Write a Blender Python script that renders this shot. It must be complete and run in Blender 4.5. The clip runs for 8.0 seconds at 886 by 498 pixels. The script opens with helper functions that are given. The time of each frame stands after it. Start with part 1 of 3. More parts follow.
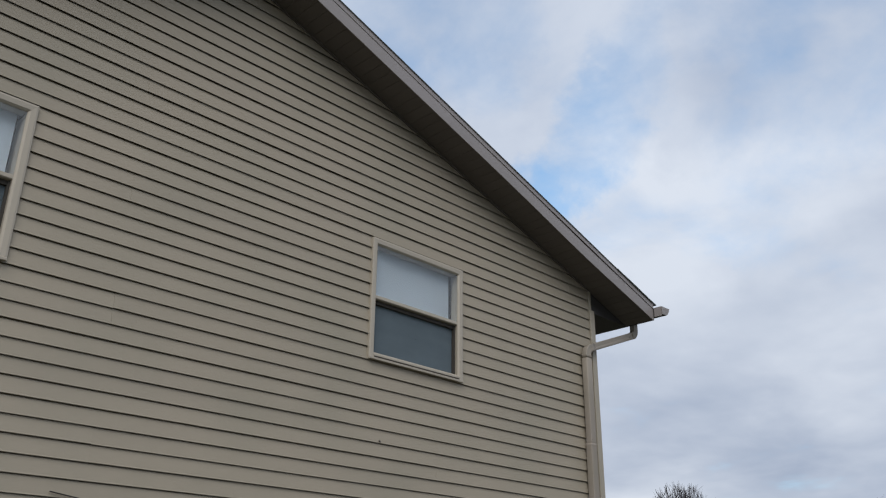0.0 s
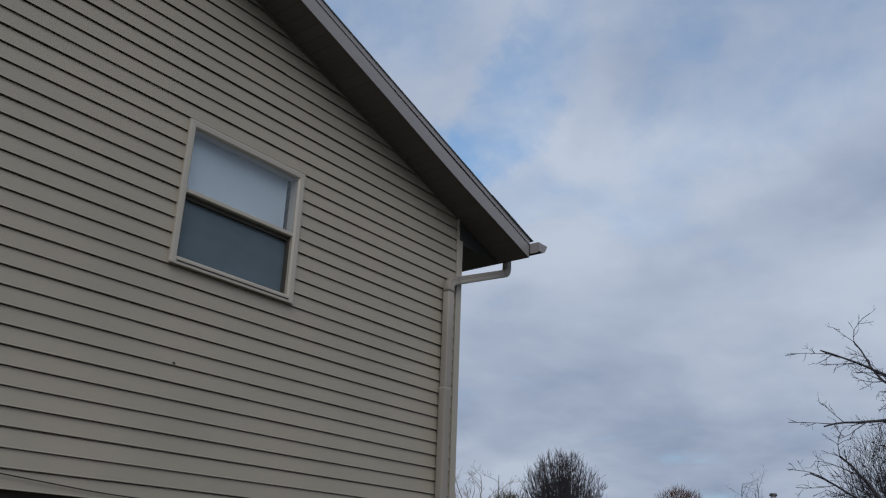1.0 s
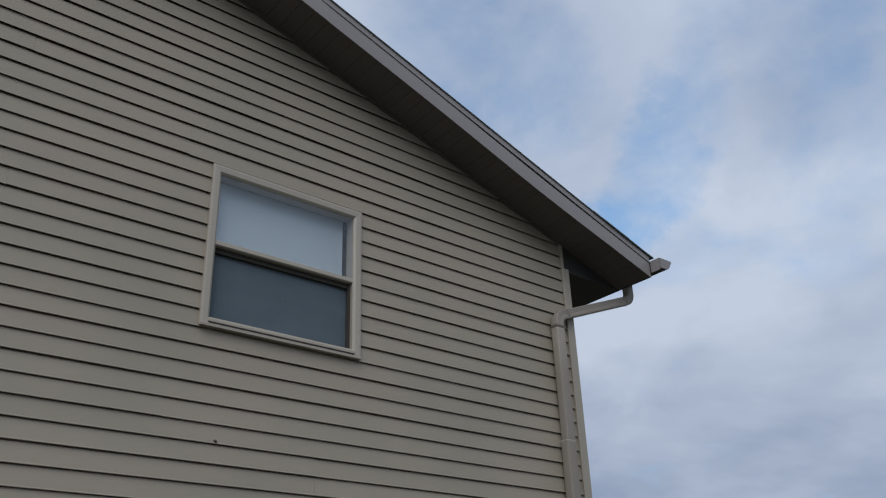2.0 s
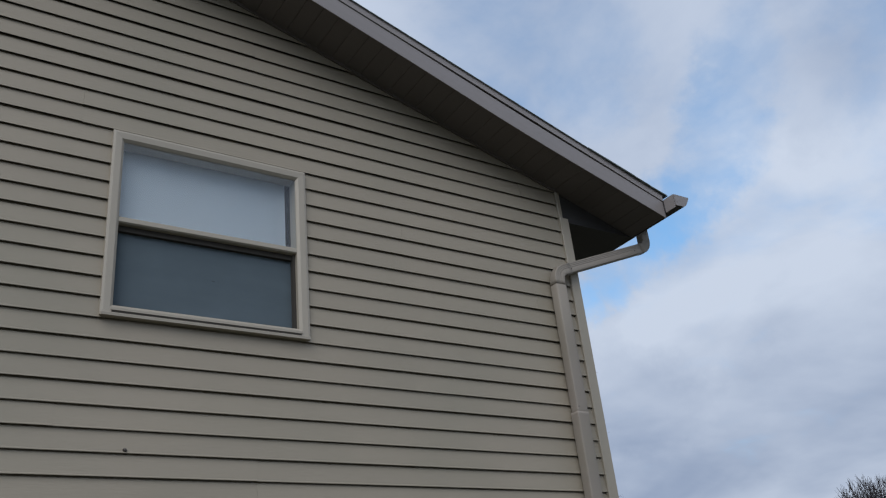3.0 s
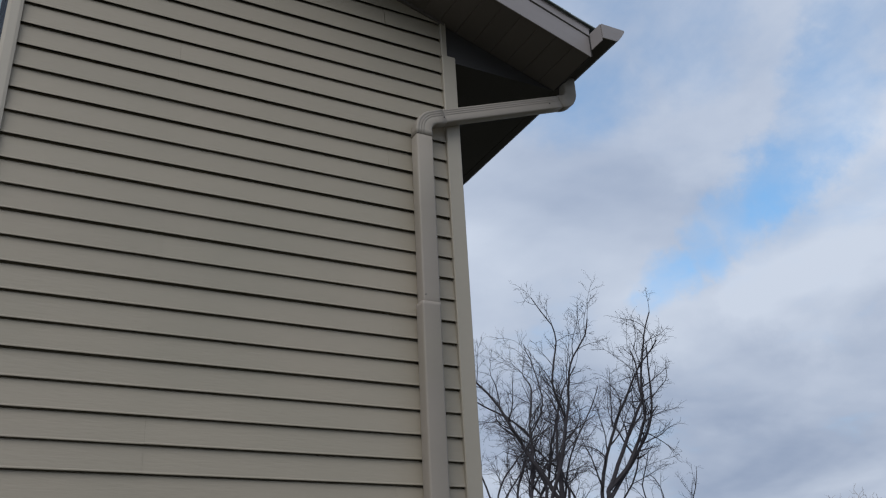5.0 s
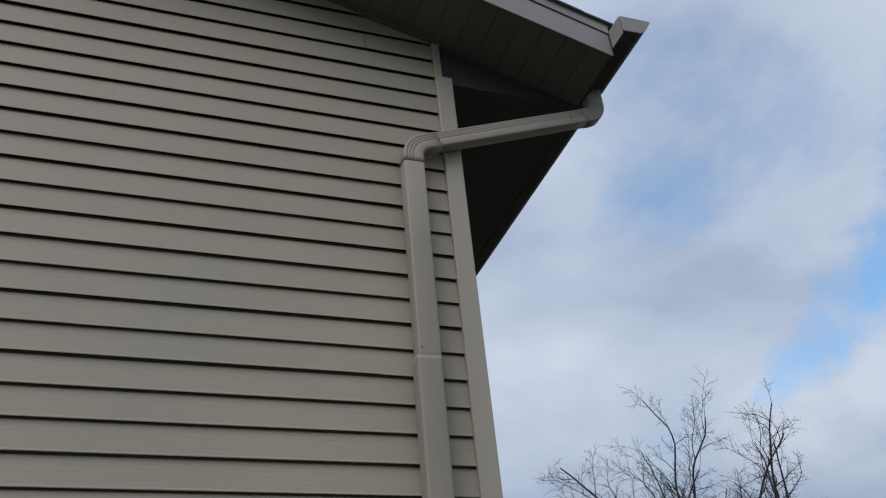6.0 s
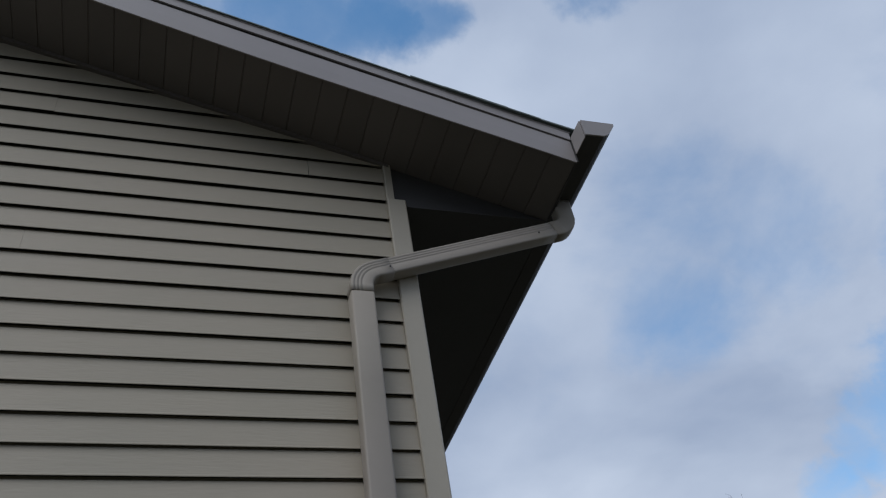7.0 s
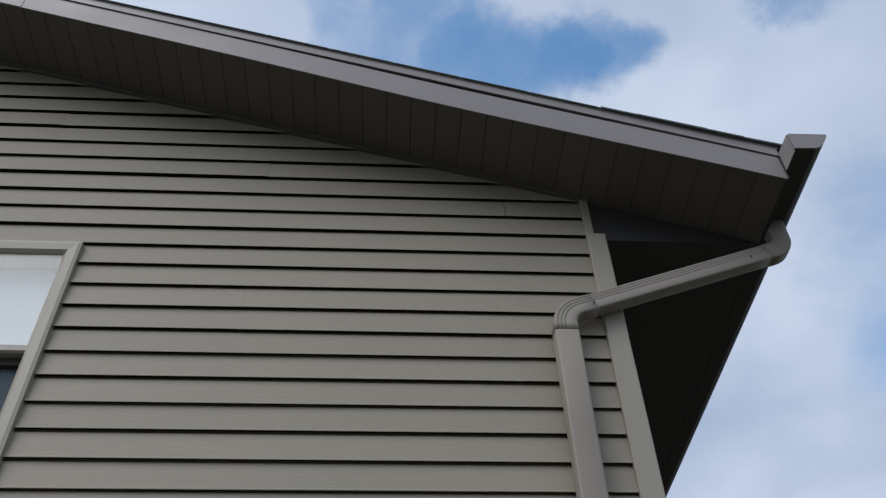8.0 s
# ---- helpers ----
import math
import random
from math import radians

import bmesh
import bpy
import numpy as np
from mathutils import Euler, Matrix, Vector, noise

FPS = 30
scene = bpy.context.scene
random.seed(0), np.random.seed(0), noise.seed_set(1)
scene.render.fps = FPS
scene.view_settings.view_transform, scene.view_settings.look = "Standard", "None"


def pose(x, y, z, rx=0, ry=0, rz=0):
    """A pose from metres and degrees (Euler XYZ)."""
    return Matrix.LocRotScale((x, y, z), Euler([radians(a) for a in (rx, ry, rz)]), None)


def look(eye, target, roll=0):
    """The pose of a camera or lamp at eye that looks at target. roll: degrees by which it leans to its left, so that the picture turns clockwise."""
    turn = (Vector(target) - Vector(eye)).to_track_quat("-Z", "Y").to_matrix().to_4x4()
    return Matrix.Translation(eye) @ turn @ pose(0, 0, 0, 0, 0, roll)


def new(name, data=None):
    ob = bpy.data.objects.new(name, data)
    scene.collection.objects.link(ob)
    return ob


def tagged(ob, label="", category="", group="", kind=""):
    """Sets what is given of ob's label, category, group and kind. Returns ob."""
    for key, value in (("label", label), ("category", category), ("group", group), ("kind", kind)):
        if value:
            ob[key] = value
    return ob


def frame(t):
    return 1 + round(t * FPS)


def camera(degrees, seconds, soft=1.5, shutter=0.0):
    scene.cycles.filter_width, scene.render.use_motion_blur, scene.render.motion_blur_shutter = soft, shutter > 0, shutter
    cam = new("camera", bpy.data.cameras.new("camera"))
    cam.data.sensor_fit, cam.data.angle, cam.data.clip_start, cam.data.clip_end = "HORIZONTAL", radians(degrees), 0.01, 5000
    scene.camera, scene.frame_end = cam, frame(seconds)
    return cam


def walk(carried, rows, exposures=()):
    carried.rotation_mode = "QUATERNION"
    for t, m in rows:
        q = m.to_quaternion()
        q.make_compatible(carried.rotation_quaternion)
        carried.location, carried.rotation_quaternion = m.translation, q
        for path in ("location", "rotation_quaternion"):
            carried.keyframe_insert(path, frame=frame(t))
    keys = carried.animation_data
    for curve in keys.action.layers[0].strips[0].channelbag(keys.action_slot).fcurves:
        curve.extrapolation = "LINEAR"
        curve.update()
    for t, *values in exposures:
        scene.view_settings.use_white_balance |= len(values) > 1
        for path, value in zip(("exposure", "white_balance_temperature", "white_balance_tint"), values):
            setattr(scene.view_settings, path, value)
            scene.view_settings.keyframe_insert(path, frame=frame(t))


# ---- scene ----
cam = camera(53.2, 8.0, soft=1.2)
PATH = [
    (0, (-7.195, -4.964, 1.564), (-5.887, -3.667, 2.343), 0.5),
    (0.5, (-6.495, -4.67, 1.638), (-5.028, -3.554, 2.413), 1.2),
    (1, (-5.981, -4.527, 1.62), (-4.514, -3.365, 2.325), 2.3),
    (1.2, (-5.734, -4.51, 1.626), (-4.274, -3.328, 2.313), 1.3),
    (1.5, (-5.411, -4.428, 1.635), (-4.052, -3.179, 2.406), 0.4),
    (2.8, (-3.977, -3.893, 1.73), (-2.963, -2.43, 2.642), -6.2),
    (3, (-3.83, -3.874, 1.759), (-2.786, -2.414, 2.642), -6.3),
    (3.5, (-3.344, -3.805, 1.774), (-2.347, -2.332, 2.688), -4.5),
    (4, (-2.842, -3.607, 1.706), (-1.892, -2.117, 2.643), -2.4),
    (4.5, (-2.379, -3.412, 1.741), (-1.451, -1.828, 2.535), -1.7),
    (5, (-1.877, -3.194, 1.765), (-1.002, -1.6, 2.6), -3.0),
    (5.2, (-1.705, -3.145, 1.763), (-0.894, -1.582, 2.711), -4.5),
    (6.3, (-1.026, -2.45, 1.873), (-0.44, -0.938, 3.043), -7.2),
    (6.5, (-0.947, -2.419, 1.907), (-0.369, -0.997, 3.188), -9.6),
    (7, (-0.863, -2.348, 1.998), (-0.288, -0.976, 3.335), -10.6),
    (7.5, (-0.833, -2.296, 2.017), (-0.435, -0.931, 3.423), -7.9),
    (8, (-0.837, -2.334, 2.022), (-0.721, -0.945, 3.456), -2.1),
]
walk(cam, [(t, look(eye, target, roll)) for t, eye, target, roll in PATH],
     exposures=[(0.0, 0.21, 6820, 10), (0.4, -0.03, 6560, 10), (1.0, -0.25, 6320, 10), (3.0, 0.0, 6380, 10), (3.5, -0.07, 6330, 10), (5.2, 0.02, 6500, 10), (6.5, 0.0, 6350, 10), (7.0, -0.13, 6200, 10), (7.5, -0.08, 6200, 10), (8.0, 0.10, 6350, 10)])

# ---- sky, sun ----
SUN_EL, SUN_AZ = 44.0, 227.0          # degrees; azimuth clockwise from +y


def az_el(az, el):
    a, e = radians(az), radians(el)
    return Vector((math.sin(a) * math.cos(e), math.cos(a) * math.cos(e), math.sin(e)))


def build_world():
    w = bpy.data.worlds.new("cloudy_sky")
    scene.world = w
    w.use_nodes = True
    nt = w.node_tree
    nt.nodes.clear()
    N, L = nt.nodes.new, nt.links.new
    out, bg = N("ShaderNodeOutputWorld"), N("ShaderNodeBackground")
    sky = N("ShaderNodeTexSky")
    sky.sky_type, sky.sun_disc = "NISHITA", False
    sky.sun_elevation, sky.sun_rotation = radians(SUN_EL), radians(SUN_AZ)
    tc = N("ShaderNodeTexCoord")
    # clouds lie on a flat layer: direction over height
    sep = N("ShaderNodeSeparateXYZ")
    L(tc.outputs["Generated"], sep.inputs[0])

    def math_node(op, a, b=None, clamp=False):
        n = N("ShaderNodeMath")
        n.operation, n.use_clamp = op, clamp
        for i, v in enumerate((a, b)):
            if v is None:
                continue
            if isinstance(v, (int, float)):
                n.inputs[i].default_value = v
            else:
                L(v, n.inputs[i])
        return n.outputs[0]

    h = math_node("ADD", math_node("MAXIMUM", sep.outputs[2], 0.0), 0.22)
    comb = N("ShaderNodeCombineXYZ")
    L(math_node("DIVIDE", sep.outputs[0], h), comb.inputs[0])
    L(math_node("DIVIDE", sep.outputs[1], h), comb.inputs[1])

    def noise_node(scale, detail, rough, off, distort=0.0):
        mp, n = N("ShaderNodeMapping"), N("ShaderNodeTexNoise")
        mp.inputs["Location"].default_value = off
        L(comb.outputs[0], mp.inputs[0])
        L(mp.outputs[0], n.inputs["Vector"])
        n.inputs["Scale"].default_value, n.inputs["Detail"].default_value = scale, detail
        n.inputs["Roughness"].default_value, n.inputs["Distortion"].default_value = rough, distort
        return n.outputs["Fac"]

    broad = noise_node(1.1, 6.0, 0.52, (3.1, 0.4, 0.0), 0.3)
    fine = noise_node(3.2, 7.0, 0.58, (1.7, 5.2, 0.0), 0.25)
    # breaks in the cloud, each a soft ragged gap
    gaps = None
    ragged, away, bent = N("ShaderNodeTexNoise"), N("ShaderNodeVectorMath"), N("ShaderNodeVectorMath")
    ragged.inputs["Scale"].default_value, ragged.inputs["Detail"].default_value, ragged.inputs["Roughness"].default_value = 7.0, 7.0, 0.6
    L(tc.outputs["Generated"], ragged.inputs["Vector"])
    away.operation, bent.operation = "SUBTRACT", "MULTIPLY_ADD"
    L(ragged.outputs["Color"], away.inputs[0])
    away.inputs[1].default_value = (0.5, 0.5, 0.5)
    L(away.outputs[0], bent.inputs[0])
    bent.inputs[1].default_value = (0.17, 0.17, 0.17)
    L(tc.outputs["Generated"], bent.inputs[2])
    unit = N("ShaderNodeVectorMath")
    unit.operation = "NORMALIZE"
    L(bent.outputs[0], unit.inputs[0])

    def lobe(az, el, wide, deep):
        """A soft ragged patch of sky round one direction."""
        d = N("ShaderNodeVectorMath")
        d.operation = "DOT_PRODUCT"
        L(unit.outputs[0], d.inputs[0])
        d.inputs[1].default_value = az_el(az, el)
        soft = N("ShaderNodeMapRange")
        soft.interpolation_type = "SMOOTHSTEP"
        soft.inputs["From Min"].default_value = math.cos(radians(wide))
        soft.inputs["From Max"].default_value = 1.0
        soft.inputs["To Max"].default_value = deep
        L(d.outputs["Value"], soft.inputs["Value"])
        return soft.outputs[0]

    for row in CLOUD_GAPS:
        gaps = lobe(*row) if gaps is None else math_node("MAXIMUM", gaps, lobe(*row))
    cover = math_node("ADD", math_node("MULTIPLY", broad, 0.8), math_node("MULTIPLY", fine, 0.95))
    cover = math_node("SUBTRACT", cover, gaps)
    cr = N("ShaderNodeMapRange")
    cr.interpolation_type = "SMOOTHSTEP"
    cr.inputs["From Min"].default_value, cr.inputs["From Max"].default_value = 0.14, 0.84
    cr.inputs["To Min"].default_value = 0.0
    L(cover, cr.inputs["Value"])
    ramp = N("ShaderNodeValToRGB")
    e = ramp.color_ramp.elements
    e[0].position, e[0].color = 0.33, CLOUD_DARK
    e[1].position, e[1].color = 0.64, CLOUD_LIGHT
    tone = math_node("ADD", math_node("MULTIPLY", noise_node(1.6, 4.0, 0.5, (7.7, 2.3, 0.0), 0.2), 0.75), math_node("MULTIPLY", fine, 0.25))
    for row in CLOUD_BANKS:
        tone = math_node("ADD", tone, lobe(*row))
    L(tone, ramp.inputs[0])
    # cloud bases greyer towards the horizon
    low = N("ShaderNodeMapRange")
    low.inputs["From Min"].default_value, low.inputs["From Max"].default_value = 0.05, 0.5
    low.inputs["To Min"].default_value, low.inputs["To Max"].default_value = 0.90, 1.0
    L(sep.outputs[2], low.inputs["Value"])
    bases = N("ShaderNodeMixRGB")
    bases.blend_type, bases.inputs[0].default_value = "MULTIPLY", 1.0
    L(ramp.outputs[0], bases.inputs[1])
    L(low.outputs[0], bases.inputs[2])
    # the blue of the sky, at the strength given below
    blue = N("ShaderNodeMixRGB")
    blue.blend_type, blue.inputs[0].default_value = "MULTIPLY", 1.0
    L(sky.outputs[0], blue.inputs[1])
    blue.inputs[2].default_value = SKY_GAIN
    mix = N("ShaderNodeMixRGB")
    L(cr.outputs[0], mix.inputs[0])
    L(blue.outputs[0], mix.inputs[1])
    L(bases.outputs[0], mix.inputs[2])
    L(mix.outputs[0], bg.inputs[0])
    bg.inputs[1].default_value = SKY_STRENGTH
    L(bg.outputs[0], out.inputs[0])


SKY_STRENGTH = 0.1
SKY_GAIN = (1.5, 2.1, 2.25, 1)
CLOUD_DARK, CLOUD_LIGHT = (3.2, 3.95, 5.4, 1), (6.1, 6.8, 8.0, 1)
# breaks in the cloud and bright banks of it: azimuth, elevation, half width in degrees, depth
CLOUD_GAPS = [(61, 35, 4.2, 0.27), (59, 33, 3.8, 0.30), (57.2, 30.8, 4.2, 0.34), (54.8, 28.8, 3.4, 0.33), (52.3, 27.0, 3.5, 0.39), (50.2, 25.8, 2.8, 0.30), (48.5, 24.8, 2.8, 0.28),
              (46.0, 23.3, 2.8, 0.34), (43.5, 21.3, 3.2, 0.44), (66, 40, 9, 0.24), (74, 34, 11, 0.28),
              (22, 56.8, 4.5, 0.60), (16.5, 57, 5.5, 0.78), (10.5, 58.0, 6.0, 0.74), (3, 59.2, 5.5, 0.56), (-4, 58.6, 5, 0.50), (44, 55.5, 3.5, 0.48),
              (39.5, 34.5, 6, 0.24), (41, 40, 7, 0.2), (47.3, 37, 6, 0.2)]
CLOUD_BANKS = [(52, 20.5, 6, 0.11), (57.5, 26.6, 4.5, 0.07), (63, 31, 6, -0.06), (40, 50, 10, 0.02), (28, 52, 6, 0.04), (47, 31, 5, 0.07), (47.5, 15, 5, -0.07), (60, 20, 6, 0.05), (74, 32, 12, -0.08)]
build_world()
sun = new("sun", bpy.data.lights.new("sun", "SUN"))
sun.data.energy, sun.data.angle, sun.data.color = 1.6, radians(46), (1.0, 0.985, 0.955)
sun.matrix_world = look(az_el(SUN_AZ, SUN_EL) * 50, (0, 0, 0))


# ---- materials ----
def material(name, colour, rough=0.6, metal=0.0, vary=0.12, scale=6.0, bump=0.1, bump_scale=60.0, per_object=0.06,
             stain=None, stain_amount=0.0, stretch=(1, 1, 1), spec=0.5):
    """Paint, vinyl, bark: a base colour varied at two scales, with fine relief."""
    m = bpy.data.materials.new(name)
    m.use_nodes = True
    nt = m.node_tree
    b = nt.nodes["Principled BSDF"]
    N, L = nt.nodes.new, nt.links.new
    tc, mp = N("ShaderNodeTexCoord"), N("ShaderNodeMapping")
    geo = N("ShaderNodeNewGeometry")
    mp.inputs["Scale"].default_value = stretch
    L(geo.outputs["Position"], mp.inputs[0])
    big, small = N("ShaderNodeTexNoise"), N("ShaderNodeTexNoise")
    for n, s, d in ((big, scale, 5.0), (small, bump_scale, 4.0)):
        n.inputs["Scale"].default_value, n.inputs["Detail"].default_value = s, d
        L(mp.outputs[0], n.inputs["Vector"])
    info = N("ShaderNodeObjectInfo")
    total = N("ShaderNodeMath")
    total.operation = "MULTIPLY_ADD"
    total.inputs[1].default_value = vary * 2
    total.inputs[2].default_value = 1 - vary
    L(big.outputs["Fac"], total.inputs[0])
    per = N("ShaderNodeMath")
    per.operation = "MULTIPLY_ADD"
    per.inputs[1].default_value, per.inputs[2].default_value = per_object * 2, 1 - per_object
    L(info.outputs["Random"], per.inputs[0])
    fine = N("ShaderNodeMath")
    fine.operation = "MULTIPLY_ADD"
    fine.inputs[1].default_value, fine.inputs[2].default_value = vary * 0.8, 1 - vary * 0.4
    L(small.outputs["Fac"], fine.inputs[0])
    m1, m2 = N("ShaderNodeMath"), N("ShaderNodeMath")
    m1.operation = m2.operation = "MULTIPLY"
    L(total.outputs[0], m1.inputs[0]), L(per.outputs[0], m1.inputs[1])
    L(m1.outputs[0], m2.inputs[0]), L(fine.outputs[0], m2.inputs[1])
    col = N("ShaderNodeMixRGB")
    col.blend_type, col.inputs[0].default_value = "MULTIPLY", 1.0
    col.inputs[1].default_value = (*colour, 1)
    L(m2.outputs[0], col.inputs[2])
    last = col.outputs[0]
    if stain:
        sn, sr, sm = N("ShaderNodeTexNoise"), N("ShaderNodeMapRange"), N("ShaderNodeMixRGB")
        sn.inputs["Scale"].default_value, sn.inputs["Detail"].default_value = 1.3, 8.0
        L(geo.outputs["Position"], sn.inputs["Vector"])
        sr.inputs["From Min"].default_value, sr.inputs["From Max"].default_value = 0.42, 0.72
        sr.inputs["To Max"].default_value = stain_amount
        L(sn.outputs["Fac"], sr.inputs["Value"])
        L(sr.outputs[0], sm.inputs[0])
        L(last, sm.inputs[1])
        sm.inputs[2].default_value = (*stain, 1)
        last = sm.outputs[0]
    L(last, b.inputs["Base Color"])
    rr = N("ShaderNodeMath")
    rr.operation, rr.use_clamp = "MULTIPLY_ADD", True
    rr.inputs[1].default_value, rr.inputs[2].default_value = 0.25, rough - 0.12
    L(big.outputs["Fac"], rr.inputs[0])
    L(rr.outputs[0], b.inputs["Roughness"])
    b.inputs["Metallic"].default_value = metal
    b.inputs["Specular IOR Level"].default_value = spec
    if bump:
        bp = N("ShaderNodeBump")
        bp.inputs["Strength"].default_value, bp.inputs["Distance"].default_value = bump, 0.01
        L(small.outputs["Fac"], bp.inputs["Height"])
        L(bp.outputs[0], b.inputs["Normal"])
    return m


VINYL = material("tan_vinyl_siding", (0.309, 0.268, 0.208), 0.6, vary=0.07, scale=2.5, bump=0.12, bump_scale=70, per_object=0.025,
                 stain=(0.223, 0.212, 0.162), stain_amount=0.4, stretch=(0.25, 1, 1.6))
TRIM = material("tan_vinyl_trim", (0.332, 0.296, 0.239), 0.5, vary=0.06, scale=4, bump=0.06, stain=(0.30, 0.28, 0.22), stain_amount=0.15)
SPOUT = material("taupe_painted_metal", (0.258, 0.225, 0.194), 0.6, vary=0.08, scale=5, bump=0.06, bump_scale=25, stain=(0.25, 0.23, 0.17), stain_amount=0.45)
FASCIA = material("taupe_coated_fascia_metal", (0.255, 0.232, 0.230), 0.45, vary=0.07, scale=3, bump=0.1, bump_scale=9, stain=(0.22, 0.20, 0.185), stain_amount=0.35)
# taupe lowered so that the colour deepens the shade under the rake
SOFFIT = material("shade_deepened_taupe_soffit", (0.118, 0.103, 0.096), 0.6, vary=0.08, scale=4, bump=0.05, per_object=0.05)
SHINGLE = material("grey_green_asphalt_shingle", (0.11, 0.13, 0.125), 0.9, vary=0.3, scale=14, bump=0.6, bump_scale=260, per_object=0.2)
FRAME = material("almond_window_vinyl", (0.381, 0.340, 0.279), 0.45, vary=0.05, scale=5, bump=0.04, stain=(0.30, 0.28, 0.23), stain_amount=0.15)
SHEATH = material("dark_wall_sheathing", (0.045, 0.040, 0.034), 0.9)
LOWER = material("dark_brown_lower_boards", (0.07, 0.055, 0.045), 0.8, vary=0.3, scale=3, stretch=(14, 14, 0.6), bump=0.4)
BLIND = material("white_window_shade", (0.84, 0.90, 0.94), 0.8, vary=0.04, scale=3, stretch=(1, 1, 1))
CABLE = material("black_cable_jacket", (0.02, 0.018, 0.017), 0.6)
BARK = material("dark_grey_bark", (0.048, 0.044, 0.049), 0.95, vary=0.3, scale=4, bump=0.6, bump_scale=30, spec=0.2)
BARK_PALE = material("pale_grey_bark", (0.30, 0.27, 0.24), 0.95, vary=0.3, scale=4, bump=0.5, bump_scale=30, spec=0.2)
# distance haze is mixed into this bark colour
BARK_HAZY = material("haze_tinted_bark", (0.21, 0.22, 0.25), 0.95, vary=0.2, scale=4, spec=0.2)
BARK_RED = material("reddish_brown_twigs", (0.11, 0.06, 0.045), 0.95, vary=0.3, scale=4, spec=0.2)
GRASS = material("winter_grass_ground", (0.06, 0.058, 0.036), 0.95, vary=0.35, scale=0.6, bump=0.6, bump_scale=40, stain=(0.12, 0.10, 0.055), stain_amount=0.6)
ROOF_TAN = material("tan_asphalt_roof", (0.15, 0.092, 0.06), 0.9, vary=0.2, scale=1.2, bump=0.4, bump_scale=40, per_object=0.15)
WALL_PALE = material("pale_house_siding", (0.55, 0.53, 0.48), 0.7, vary=0.08, scale=1)
FLUE = material("galvanised_flue_metal", (0.45, 0.45, 0.47), 0.45, 0.3, vary=0.1)
BLACK = material("black_cap_metal", (0.02, 0.02, 0.02), 0.5)
# shaded copy of the taupe metal: dark underside painted into the colour
GUTTER = material("shaded_taupe_gutter_metal", (0.05, 0.046, 0.046), 0.75, vary=0.1, scale=4, bump=0.05)
# soffit copy darkened: the shade under the eave is in the colour
EAVE = material("shade_dark_soffit", (0.042, 0.040, 0.041), 0.7, vary=0.15, scale=6)
SCREW = material("dark_screw_head", (0.06, 0.05, 0.045), 0.5)


def glass_material(name, tint, rough):
    m = bpy.data.materials.new(name)
    m.use_nodes = True
    nt = m.node_tree
    nt.nodes.clear()
    N, L = nt.nodes.new, nt.links.new
    out, mix, tr, gl, fr = (N("ShaderNode" + k) for k in ("OutputMaterial", "MixShader", "BsdfTransparent", "BsdfGlossy", "LayerWeight"))
    fr.inputs["Blend"].default_value = 0.5
    pw, ad = N("ShaderNodeMath"), N("ShaderNodeMath")
    pw.operation, ad.operation = "POWER", "MULTIPLY_ADD"
    L(fr.outputs["Facing"], pw.inputs[0])
    pw.inputs[1].default_value = 4.5
    L(pw.outputs[0], ad.inputs[0])
    ad.inputs[1].default_value, ad.inputs[2].default_value = 0.8, 0.06
    tr.inputs["Color"].default_value = (*tint, 1)
    gl.inputs["Roughness"].default_value = rough
    n, bp = N("ShaderNodeTexNoise"), N("ShaderNodeBump")
    n.inputs["Scale"].default_value = 1.4
    bp.inputs["Strength"].default_value, bp.inputs["Distance"].default_value = 0.06, 0.05
    L(n.outputs["Fac"], bp.inputs["Height"])
    L(bp.outputs[0], gl.inputs["Normal"])
    L(ad.outputs[0], mix.inputs[0]), L(tr.outputs[0], mix.inputs[1]), L(gl.outputs[0], mix.inputs[2])
    L(mix.outputs[0], out.inputs[0])
    return m


def screen_material():
    """Insect mesh, too fine to see its wires: part wire, part hole."""
    m = bpy.data.materials.new("grey_insect_screen")
    m.use_nodes = True
    nt = m.node_tree
    nt.nodes.clear()
    N, L = nt.nodes.new, nt.links.new
    out, mix, tr, df, n, r = (N("ShaderNode" + k) for k in ("OutputMaterial", "MixShader", "BsdfTransparent", "BsdfDiffuse", "TexNoise", "MapRange"))
    df.inputs["Color"].default_value = (0.13, 0.165, 0.19, 1)
    n.inputs["Scale"].default_value, n.inputs["Detail"].default_value = 3.0, 6.0
    r.inputs["To Min"].default_value, r.inputs["To Max"].default_value = 0.55, 0.95
    L(n.outputs["Fac"], r.inputs["Value"]), L(r.outputs[0], mix.inputs[0])
    L(tr.outputs[0], mix.inputs[1]), L(df.outputs[0], mix.inputs[2]), L(mix.outputs[0], out.inputs[0])
    return m


GLASS = glass_material("window_glass", (0.93, 0.96, 0.98), 0.05)
SCREEN = screen_material()


# ---- mesh helpers ----
def mesh_of(name, verts, faces, mat, smooth=False):
    me = bpy.data.meshes.new(name)
    me.from_pydata(verts, [], faces)
    me.materials.append(mat)
    if smooth:
        for p in me.polygons:
            p.use_smooth = True
    me.update()
    return me


def part(name, bm, mat, parent=None, label=""):
    me = bpy.data.meshes.new(name)
    bmesh.ops.recalc_face_normals(bm, faces=bm.faces)
    bm.to_mesh(me)
    bm.free()
    me.materials.append(mat)
    ob = new(name, me)
    ob.parent = parent
    return tagged(ob, label)


def part_mesh(name, me, parent=None, label=""):
    ob = new(name, me)
    ob.parent = parent
    return tagged(ob, label)


